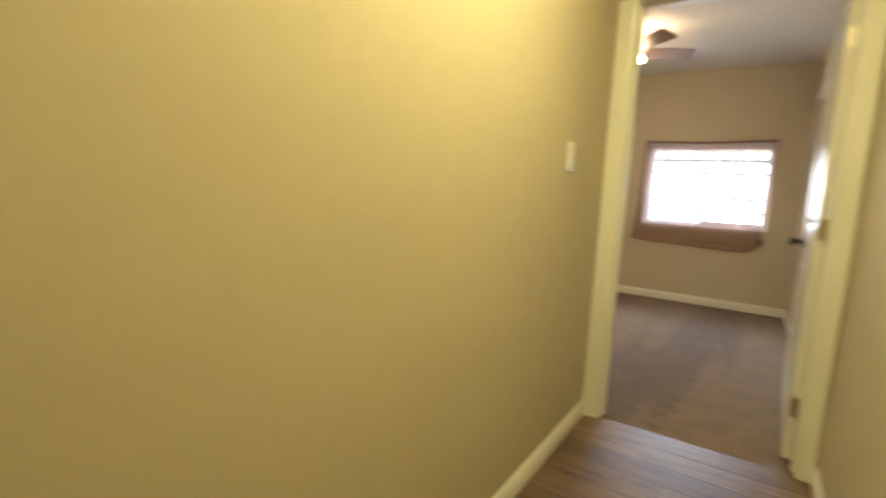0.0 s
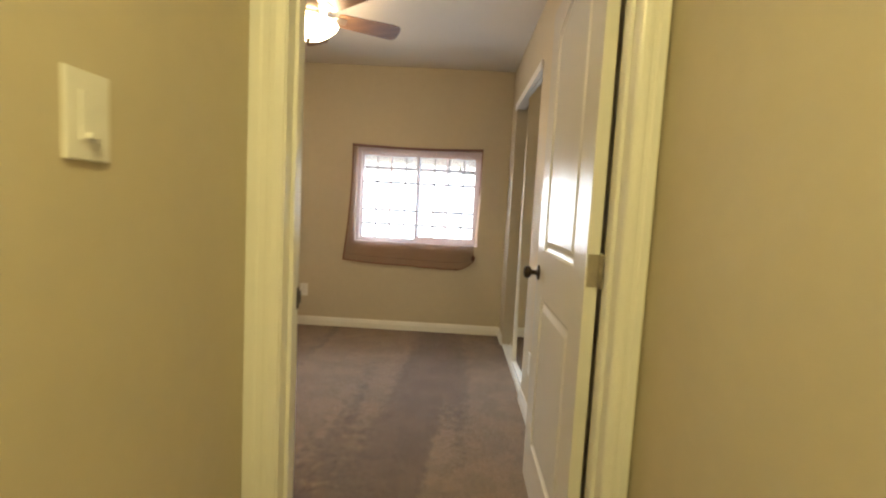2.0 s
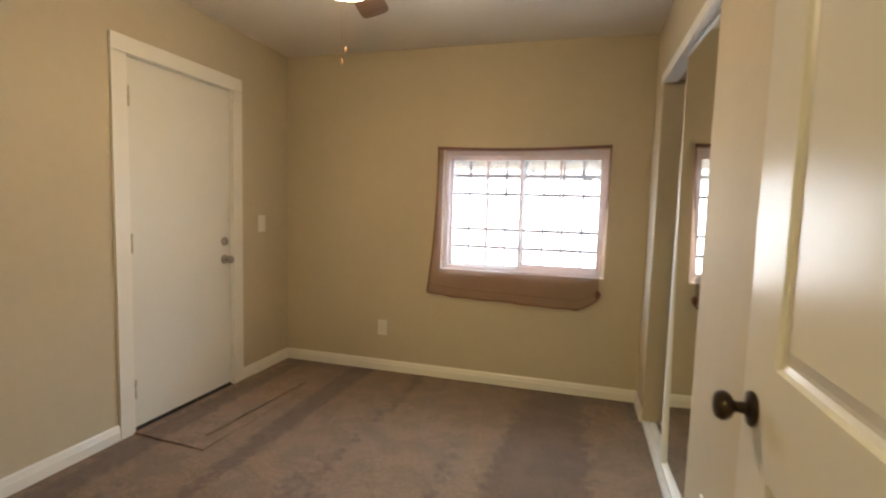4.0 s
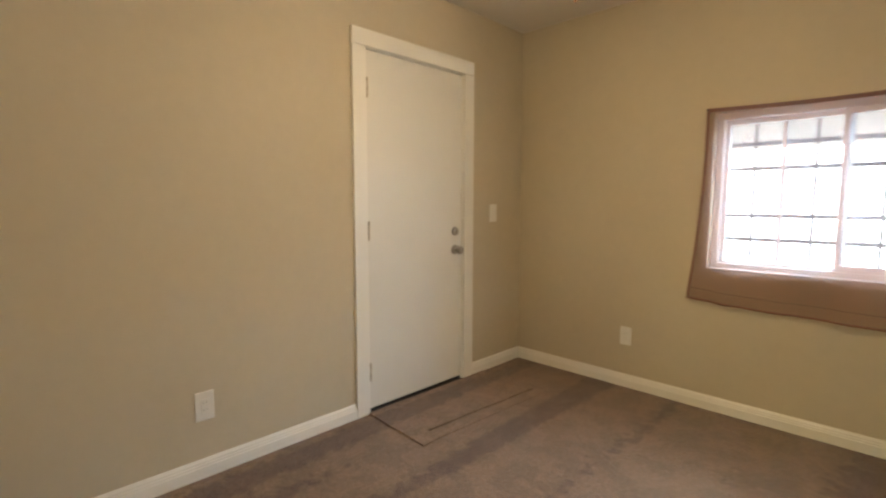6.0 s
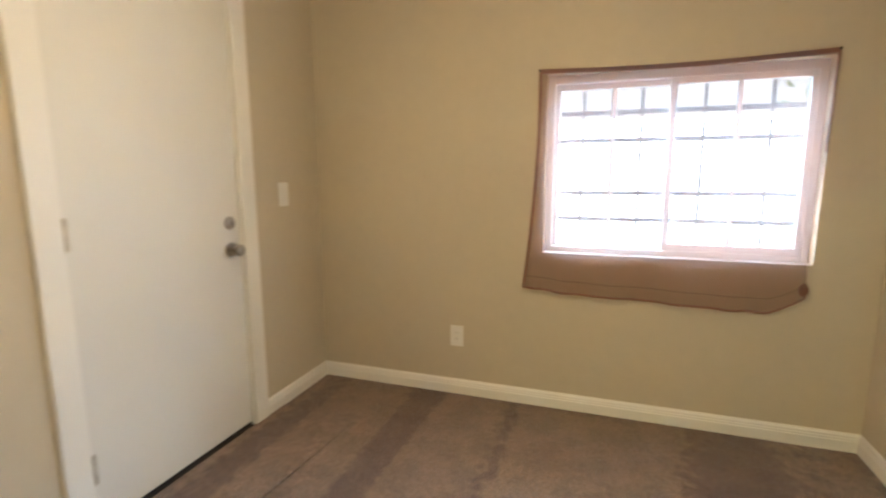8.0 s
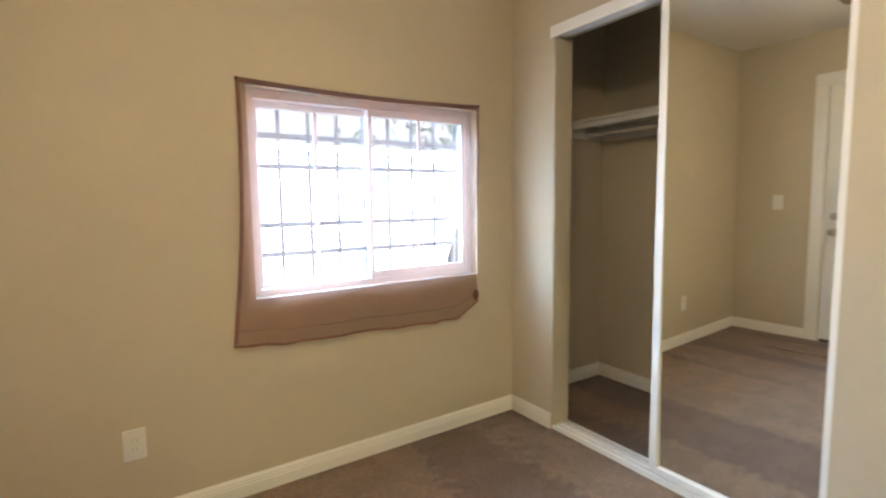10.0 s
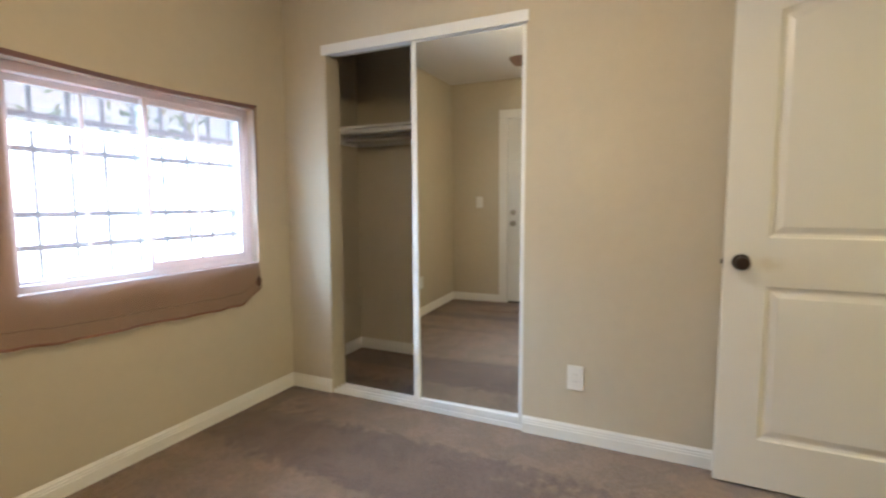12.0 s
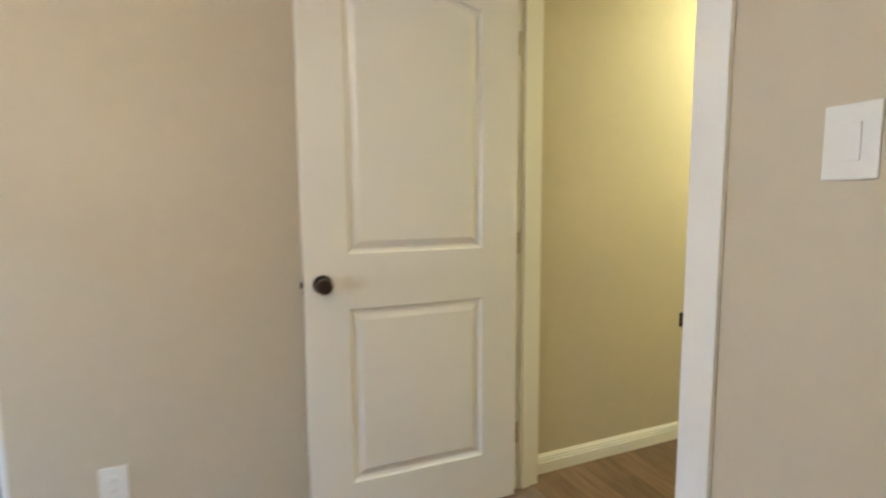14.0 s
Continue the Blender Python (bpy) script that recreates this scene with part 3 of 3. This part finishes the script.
def cloth_point(u, v):
    """u across, v down the cloth."""
    top = 1.752 - 0.016 * math.sin(math.pi * u) + 0.004 * u
    low = 0.655 - 0.040 * math.sin(math.pi * min(1, u * 0.62)) + 0.085 * max(0.0, (u - 0.86) / 0.14) ** 2
    left = -1.762 - 0.06 * v ** 1.5 + 0.012 * math.sin(math.pi * v)
    right = -0.538 - 0.034 * v + 0.012 * math.sin(2 * math.pi * v) * v
    x, z = lerp(left, right, u), lerp(top, low, v)
    z += 0.004 * math.sin(9 * u + 3 * v) * v
    y = YN - 0.012 - 0.014 * v - 0.006 * v * math.sin(14 * u + 1.3 * math.sin(5 * v)) - 0.010 * math.sin(37 * u + 2 * math.sin(7 * u)) * v ** 6 - 0.003 * math.sin(61 * u + 4 * v) * v ** 8
    for k, at in enumerate((0.13, 0.30, 0.46, 0.62, 0.79)):
        y -= 0.007 * math.exp(-((u - at - 0.015 * math.sin(9 * v + k)) / 0.008) ** 2) * max(0.0, v - 0.55)
    bulge = max(0.0, 1 - ((u - 0.965) / 0.05) ** 2) * max(0.0, 1 - ((v - 0.95) / 0.09) ** 2)
    return Vector((x, y - 0.016 * bulge, z))


def cloth_strip(us, vs, lift=0.0):
    bm = bmesh.new()
    g = [[bm.verts.new(cloth_point(u, v) + Vector((0, -lift, 0))) for u in us] for v in vs]
    for r0, r1 in zip(g, g[1:]):
        for k in range(len(us) - 1):
            bm.faces.new((r0[k], r0[k + 1], r1[k + 1], r1[k]))
    return bm


def span(a, b, n):
    return [lerp(a, b, k / n) for k in range(n + 1)]


cloth = thing("sheer_curtain", "sheer brown cloth pinned over the window, hanging below the sill", "curtain")
part("cloth", cloth_strip(span(0, 1, 170), span(0, 1, 48)), SHEER, cloth, smooth=True)
for px in (0.004, 0.996):
    pin = lathe([(0.004, 0.0), (0.007, 0.004), (0.006, 0.009), (0.002, 0.011)], 12, "y")
    for v in pin.verts:
        v.co = cloth_point(px, 0.006) + Vector((v.co.x, -v.co.y, v.co.z))
    part("pin", pin, BRONZE, cloth, "dark pin head", True)
part("top_hem", cloth_strip(span(0, 1, 60), span(0, 0.019, 2), 0.002), HEM, cloth, "dense folded top hem", True)
part("side_hem", cloth_strip(span(0, 0.012, 2), span(0, 0.985, 40), 0.003), EDGE, cloth, "dense folded side hem", True)
part("side_hem", cloth_strip(span(0.992, 1, 2), span(0, 0.4, 20), 0.003), EDGE, cloth, "dense folded side hem", True)
part("bottom_hem", cloth_strip(span(0, 1, 170), span(0.990, 1, 1), 0.002), EDGE, cloth, "dense folded bottom hem", True)
part("hem_stitching", cloth_strip(span(0, 1, 170), span(0.936, 0.940, 1), 0.003), FOLD, cloth, "stitched line above the bottom hem", True)
bm = bmesh.new()
bmesh.ops.create_icosphere(bm, subdivisions=3, radius=1.0)
for v in bm.verts:
    w = 1 + 0.25 * noise.noise(v.co * 2.3)
    v.co = Vector((v.co.x * 0.018 * w, v.co.y * 0.008 * w, v.co.z * 0.030 * w))
bmesh.ops.translate(bm, verts=bm.verts, vec=(-0.578, YN - 0.03, 0.735))
part("knot", bm, EDGE, cloth, "bunched knot of cloth at the lower corner", True)

# ---- closet ----
track_h = thing("closet_head_track", "white metal head track over the closet opening", "door track", kind="structure")
part("fascia", boxed((XE - 0.012, XE + 0.004, CY0 - 0.012, CY1 + 0.02, CTOP - 0.022, CTOP + 0.034), bevel=0.002), ALU, track_h)
part("channel", boxed((XE + 0.006, -0.215, CY0 + 0.002, CY1 - 0.002, CTOP - 0.012, CTOP - 0.001)), ALU, track_h)
track_f = thing("closet_floor_track", "white metal floor track of the sliding closet door", "door track", kind="structure")
part("track_plate", boxed((XE + 0.002, -0.205, CY0 + 0.003, CY1 - 0.003, 0.0, 0.010), bevel=0.001), ALU, track_f)
for tx in (XE + 0.002, XE + 0.036, XE + 0.075, XE + 0.108):
    part("track_rail", boxed((tx, tx + 0.004, CY0 + 0.003, CY1 - 0.003, 0.0105, 0.026)), ALU, track_f)
part("jamb_lining", boxed((XE + 0.001, CW - 0.001, CY1 - 0.006, CY1 - 0.0015, 0.012, CTOP - 0.024)), WALL, track_f)

slider = thing("mirror_door", "sliding mirrored closet door in a white metal frame", "mirror door")
SY0, SY1, SX = CY0 + 0.004, 6.408, XE + 0.030
sz0, sz1, sw = 0.028, CTOP - 0.018, 0.036
part("stile", boxed((SX - 0.012, SX + 0.014, SY1 - sw, SY1, sz0, sz1), bevel=0.003), ALU, slider)
part("stile", boxed((SX - 0.012, SX + 0.014, SY0, SY0 + 0.022, sz0, sz1), bevel=0.003), ALU, slider)
part("rail", boxed((SX - 0.010, SX + 0.012, SY0 + 0.022, SY1 - sw, sz0, sz0 + 0.03), bevel=0.003), ALU, slider)
part("rail", boxed((SX - 0.010, SX + 0.012, SY0 + 0.022, SY1 - sw, sz1 - 0.012, sz1), bevel=0.002), ALU, slider)
my, mz = (SY0 + 0.022 + SY1 - sw) / 2, (sz0 + 0.03 + sz1 - 0.012) / 2
mirror = part("mirror", boxed((-0.003, 0.003, -(SY1 - sw - SY0 - 0.022) / 2, (SY1 - sw - SY0 - 0.022) / 2, -(sz1 - sz0 - 0.042) / 2, (sz1 - sz0 - 0.042) / 2)), MIRROR, slider)
mirror.matrix_basis = pose(SX + 0.001, my, mz, 0, -0.6, 0.9)  # hangs a little out of true

shelf = thing("closet_shelf", "white painted wooden closet shelf on wall cleats", "shelf")
part("board", boxed((0.272, CLX - 0.001, CLY0 + 0.001, CLY1 - 0.001, 1.731, 1.747), bevel=0.002), SHELFW, shelf)
part("front_edge", boxed((0.280, 0.299, CLY0 + 0.001, CLY1 - 0.001, 1.695, 1.725), bevel=0.003), SHELFW, shelf)
part("cleat", boxed((0.05, CLX - 0.02, CLY1 - 0.019, CLY1 - 0.001, 1.635, 1.724), bevel=0.002), SHELFW, shelf)
part("cleat", boxed((0.05, CLX - 0.02, CLY0 + 0.001, CLY0 + 0.019, 1.635, 1.724), bevel=0.002), SHELFW, shelf)
part("cleat", boxed((CLX - 0.019, CLX - 0.001, CLY0 + 0.02, CLY1 - 0.02, 1.635, 1.724), bevel=0.002), SHELFW, shelf)
rod = lathe([(0.016, CLY0 + 0.020), (0.016, CLY1 - 0.020)], 20, "y")
bmesh.ops.translate(rod, verts=rod.verts, vec=(0.42, 0, 1.667))
tagged(made("closet_rod", rod, RODM, True), "pale painted round hanging rod under the closet shelf", "closet rod")

# ---- wall plates ----


def wall_plate(name, label, category, m, w, h, face, group=""):
    """A plate in local coordinates: x across, z up, y out of the wall."""
    ob = thing(name, label, category, group, at=m)
    part("plate", boxed((-w / 2, w / 2, 0, 0.0055, -h / 2, h / 2), bevel=0.0025), PLATE, ob)
    if face == "outlet":
        part("socket_face", boxed((-0.0165, 0.0165, 0.0058, 0.008, -0.033, 0.033), bevel=0.001), PLATE, ob)
        for s in (-1, 1):
            part("slot", boxed((-0.0075, -0.0052, 0.008, 0.0084, s * 0.017 - 0.004, s * 0.017 + 0.005)), SLOT, ob)
            part("slot", boxed((0.0052, 0.0075, 0.008, 0.0084, s * 0.017 - 0.004, s * 0.017 + 0.005)), SLOT, ob)
    elif face == "rocker":
        bm = boxed((-0.0165, 0.0165, 0.0058, 0.0095, -0.033, 0.033), bevel=0.001)
        for v in bm.verts:
            if v.co.y > 0.007:
                v.co.y += 0.045 * v.co.z
        part("rocker", bm, PLATE, ob)
        for s in (-1, 1):
            bm = lathe([(0.003, 0.0054), (0.003, 0.0066), (0.001, 0.007)], 10, "y")
            bmesh.ops.translate(bm, verts=bm.verts, vec=(0, 0, s * 0.048))
            part("screw", bm, PLATE, ob)
    elif face == "dimmer":
        part("paddle", boxed((-0.0165, 0.0165, 0.0058, 0.0090, -0.033, 0.033), bevel=0.001), PLATE, ob)
        part("slide_knob", boxed((-0.009, 0.009, 0.0092, 0.016, -0.030, -0.022), bevel=0.001), PLATE, ob)
    elif face == "toggle":
        part("toggle", boxed((-0.005, 0.005, 0.0058, 0.015, -0.004, 0.010), bevel=0.001), PLATE, ob)
    return ob


wall_plate("power_outlet", "white wall outlet low on the tan wall under the window", "outlet", pose(-2.185, YN, 0.343, 0, 0, 180), 0.075, 0.12, "outlet", "wall outlets")
wall_plate("power_outlet", "white wall outlet low beside the outside door", "outlet", pose(XW, 4.955, 0.325, 0, 0, -90), 0.080, 0.13, "outlet", "wall outlets")
wall_plate("power_outlet", "white wall outlet between closet and bedroom door", "outlet", pose(XE, 5.487, 0.326, 0, 0, 90), 0.080, 0.125, "outlet", "wall outlets")
wall_plate("light_switch", "white light switch beside the outside door", "light switch", pose(XW, 6.962, 1.143, 0, 0, -90), 0.078, 0.125, "rocker", "light switches")
wall_plate("light_switch", "large white rocker switch plate beside the bedroom doorway", "light switch", pose(-1.514, YS, 1.326), 0.087, 0.132, "rocker", "light switches")
wall_plate("dimmer_switch", "white slide dimmer switch on the hallway wall", "light switch", pose(HW, 3.420, 1.303, 0, 0, -90), 0.080, 0.120, "dimmer", "light switches")

# ---- carpet remnant in front of the outside door ----
def rough_edged(bm, name, parent):
    """Cut carpet: its edges waver a little."""
    bmesh.ops.subdivide_edges(bm, edges=[e for e in bm.edges if e.calc_length() > 0.2], cuts=12, use_grid_fill=True)
    for v in bm.verts:
        v.co.x += 0.010 * noise.noise(Vector((v.co.y * 6, v.co.x * 2, 0)))
        v.co.y += 0.012 * noise.noise(Vector((v.co.x * 6, v.co.y * 2, 4)))
    return part(name, bm, REMNANT, parent)


remnant = thing("carpet_remnant", "loose brown carpet remnant laid before the outside door", "mat")


def slab(corners, low, heights):
    """A thin piece of carpet with four corners and a top height for each."""
    bm = bmesh.new()
    base = [bm.verts.new((x, y, low)) for x, y in corners]
    top = [bm.verts.new((x, y, z)) for (x, y), z in zip(corners, heights)]
    bm.faces.new(base)
    bm.faces.new(top)
    for k in range(4):
        bm.faces.new((base[k], base[(k + 1) % 4], top[(k + 1) % 4], top[k]))
    return bm


rough_edged(slab([(XW + 0.012, 5.835), (-2.660, 5.818), (-2.582, 6.835), (XW + 0.012, 6.86)], 0.0005, [0.011, 0.011, 0.008, 0.004]), "main_piece", remnant)
rough_edged(slab([(-2.658, 5.818), (-2.545, 5.805), (-2.553, 5.93), (-2.650, 5.935)], 0.0005, [0.0108, 0.009, 0.006, 0.0105]), "uncut_corner", remnant)
rough_edged(slab([(-2.634, 5.937), (-2.555, 5.932), (-2.500, 6.80), (-2.563, 6.83)], 0.0005, [0.009, 0.004, 0.002, 0.005]), "front_strip", remnant)

# ---- ceiling fan ----
FX, FY = -1.70, 5.70
fan = thing("ceiling_fan", "five-blade brown ceiling fan with a lit frosted glass bowl", "ceiling fan", at=pose(FX, FY, 0))
part("canopy", lathe([(0.075, CEILZ - 0.001), (0.078, CEILZ - 0.02), (0.06, CEILZ - 0.045), (0.03, CEILZ - 0.05)], 32), NICKEL, fan, smooth=True)
part("motor_housing", lathe([(0.04, 2.42), (0.095, 2.41), (0.118, 2.385), (0.12, 2.335), (0.105, 2.31), (0.07, 2.295), (0.06, 2.275)], 36), NICKEL, fan, "brushed nickel motor housing", True)
part("light_fitter", lathe([(0.062, 2.275), (0.09, 2.268), (0.095, 2.255), (0.09, 2.25)], 32), NICKEL, fan, smooth=True)
part("glass_bowl", lathe([(0.125, 2.262), (0.160, 2.256), (0.170, 2.245), (0.162, 2.232), (0.148, 2.222), (0.128, 2.200), (0.095, 2.178), (0.055, 2.164), (0.02, 2.160)], 40), BOWL, fan, "lit frosted glass bowl", True)
part("finial", lathe([(0.020, 2.166), (0.022, 2.160), (0.012, 2.150), (0.007, 2.142), (0.002, 2.138)], 18), NICKEL, fan, smooth=True)
for k in range(5):
    a = 29 + 72 * k
    m = pose(0, 0, 2.305, 0, 0, a) @ pose(0, 0, 0, -17, 0, 0)
    bm = bmesh.new()
    pts = []
    for x, w in ((0.17, 0.052), (0.20, 0.060), (0.30, 0.066), (0.42, 0.071), (0.52, 0.074), (0.55, 0.069), (0.565, 0.053), (0.57, 0.024)):
        pts.append((x, w))
    top = [bm.verts.new((x, w, 0.003)) for x, w in pts] + [bm.verts.new((x, -w, 0.003)) for x, w in reversed(pts)]
    low = [bm.verts.new((v.co.x, v.co.y, -0.003)) for v in top]
    n = len(top)
    bm.faces.new(top)
    bm.faces.new(low)
    for j in range(n):
        bm.faces.new((top[j], top[(j + 1) % n], low[(j + 1) % n], low[j]))
    bmesh.ops.transform(bm, matrix=m, verts=bm.verts)
    part("blade", bm, BLADE, fan)
    bm = boxed((0.09, 0.16, -0.012, 0.012, -0.008, -0.002), (0.15, 0.225, -0.030, 0.030, -0.009, -0.0035), bevel=0.002)
    bmesh.ops.transform(bm, matrix=m, verts=bm.verts)
    part("blade_bracket", bm, NICKEL, fan)
for cx, cy, cz in ((-0.085, 0.172, 2.005), (-0.105, 0.172, 1.955)):
    ch = part("pull_chain", lathe([(0.0003, cz), (0.0003, 2.268)], 6), BLADE, fan)
    ch.location = (cx, cy, 0)
    fob = part("fob", lathe([(0.002, cz + 0.012), (0.005, cz + 0.006), (0.006, cz - 0.004), (0.004, cz - 0.012), (0.001, cz - 0.014)], 12), BLADE, ch, smooth=True)

# ---- hallway lamp ----
lamp = thing("hall_ceiling_lamp", "lit round frosted glass flush ceiling lamp in the hallway", "ceiling lamp", at=pose(-0.78, 2.48, CEILZ))
part("base_ring", lathe([(0.15, -0.001), (0.155, -0.02), (0.14, -0.03)], 32), NICKEL, lamp, smooth=True)
part("glass_dome", lathe([(0.138, -0.022), (0.133, -0.034), (0.10, -0.044), (0.05, -0.050), (0.01, -0.051)], 32), DOME, lamp, smooth=True)

# ---- outdoors ----
tagged(made("ground", boxed((-90, 90, -90, 120, -0.45, -0.25)), CONCRETE), "pale concrete yard outside the window", "ground", kind="structure")
house = thing("neighbour_house", "white stucco house with a pale timber eave across the yard", "house")
part("wall", boxed((-14, 14, 14.8, 15.0, -0.25, 2.75)), STUCCO, house)
# glowing sheet in place of sunlight on the neighbour's wall below the eave
tagged(made("backdrop", boxed((-13.9, 13.9, 14.70, 14.71, -0.2, 2.20)), SHEET_GLOW), "glowing white sheet standing in for the sunlit distance under the eave", "backdrop", kind="structure")
bm = boxed((-14.5, 14.5, 13.72, 19.0, 2.50, 2.62))
for v in bm.verts:
    v.co.z += 0.42 * (v.co.y - 13.72)
part("roof", bm, EAVE, house)
part("fascia_board", boxed((-14.5, 14.5, 13.66, 13.715, 2.24, 2.64)), EAVE, house)
for k in range(24):
    x = -13.8 + 1.2 * k
    part("rafter_tail", boxed((x, x + 0.09, 13.0, 14.6, 2.12, 2.235)), EAVE, house)


def tree(x, y, height, spread, count, seed):
    rng = random.Random(seed)
    ob = thing("tree", "leafy green tree beyond the yard", "tree", at=pose(x, y, -0.25))
    bm = lathe([(0.16, 0), (0.12, height * 0.25), (0.09, height * 0.5), (0.03, height * 0.8)], 10)
    for k in range(7):
        a, z = 2 * math.pi * k / 7 + rng.random(), height * (0.3 + 0.07 * k)
        limb = lathe([(0.045, 0), (0.03, spread * 0.5), (0.01, spread * 0.9)], 7)
        bmesh.ops.transform(limb, matrix=pose(0, 0, z, 0, 50 + 10 * rng.random(), math.degrees(a)), verts=limb.verts)
        me = bpy.data.meshes.new("limb")
        limb.to_mesh(me)
        limb.free()
        bm.from_mesh(me)
        bpy.data.meshes.remove(me)
    part("trunk", bm, BARK, ob, smooth=True)
    verts, faces = [], []
    hubs = [(rng.uniform(-1, 1) * spread, rng.uniform(-1, 1) * spread, height * rng.uniform(0.4, 1.0), spread * rng.uniform(0.18, 0.4)) for _ in range(26)]
    for _ in range(count):
        hx, hy, hz, r = rng.choice(hubs)
        c = Vector((hx + rng.gauss(0, r), hy + rng.gauss(0, r), hz + rng.gauss(0, r * 0.7)))
        q = Euler([rng.uniform(0, 6.28) for _ in range(3)]).to_matrix()
        s = rng.uniform(0.06, 0.11)
        i = len(verts)
        verts += [tuple(c + q @ Vector(p)) for p in ((-s, 0, 0), (0, s * 0.45, 0.01), (s, 0, 0), (0, -s * 0.45, 0.01))]
        faces.append((i, i + 1, i + 2, i + 3))
    me = bpy.data.meshes.new("crown")
    me.from_pydata(verts, [], faces)
    me.materials.append(LEAF)
    crown = new("crown", me)
    crown.parent = ob
    crown["kind"] = "stuff"
    return ob


tree(1.5, 12.3, 3.0, 0.9, 110, 3)
tree(-0.45, 12.6, 2.2, 0.30, 160, 8)
tree(3.1, 12.8, 3.0, 0.9, 140, 11)

# ---- hallway planks, laid across the hallway ----
hall_floor = bpy.data.objects["floor_hall"]
PW, rng = 0.152, random.Random(5)
plank_mesh = {}


def plank(x0, x1, y0, y1):
    key = (round(x1 - x0, 3), round(y1 - y0, 3))
    if key not in plank_mesh:
        bm = boxed((0, key[0] - 0.0015, 0, key[1] - 0.0015, 0, 0.012), bevel=0.0012)
        bmesh.ops.recalc_face_normals(bm, faces=bm.faces)
        me = bpy.data.meshes.new("plank")
        bm.to_mesh(me)
        bm.free()
        me.materials.append(PLANK)
        plank_mesh[key] = me
    ob = new("plank", plank_mesh[key])
    ob.parent = hall_floor
    ob.location = (x0, y0, -0.0119)


y, row = 3.962 - PW, 0
while y > -1.0:
    cut = (-0.62, -0.95, -0.48, -0.80)[row % 4]
    for a, b in ((HW, cut), (cut, HE)):
        plank(a, b, y, y + PW)
    y, row = y - PW, row + 1
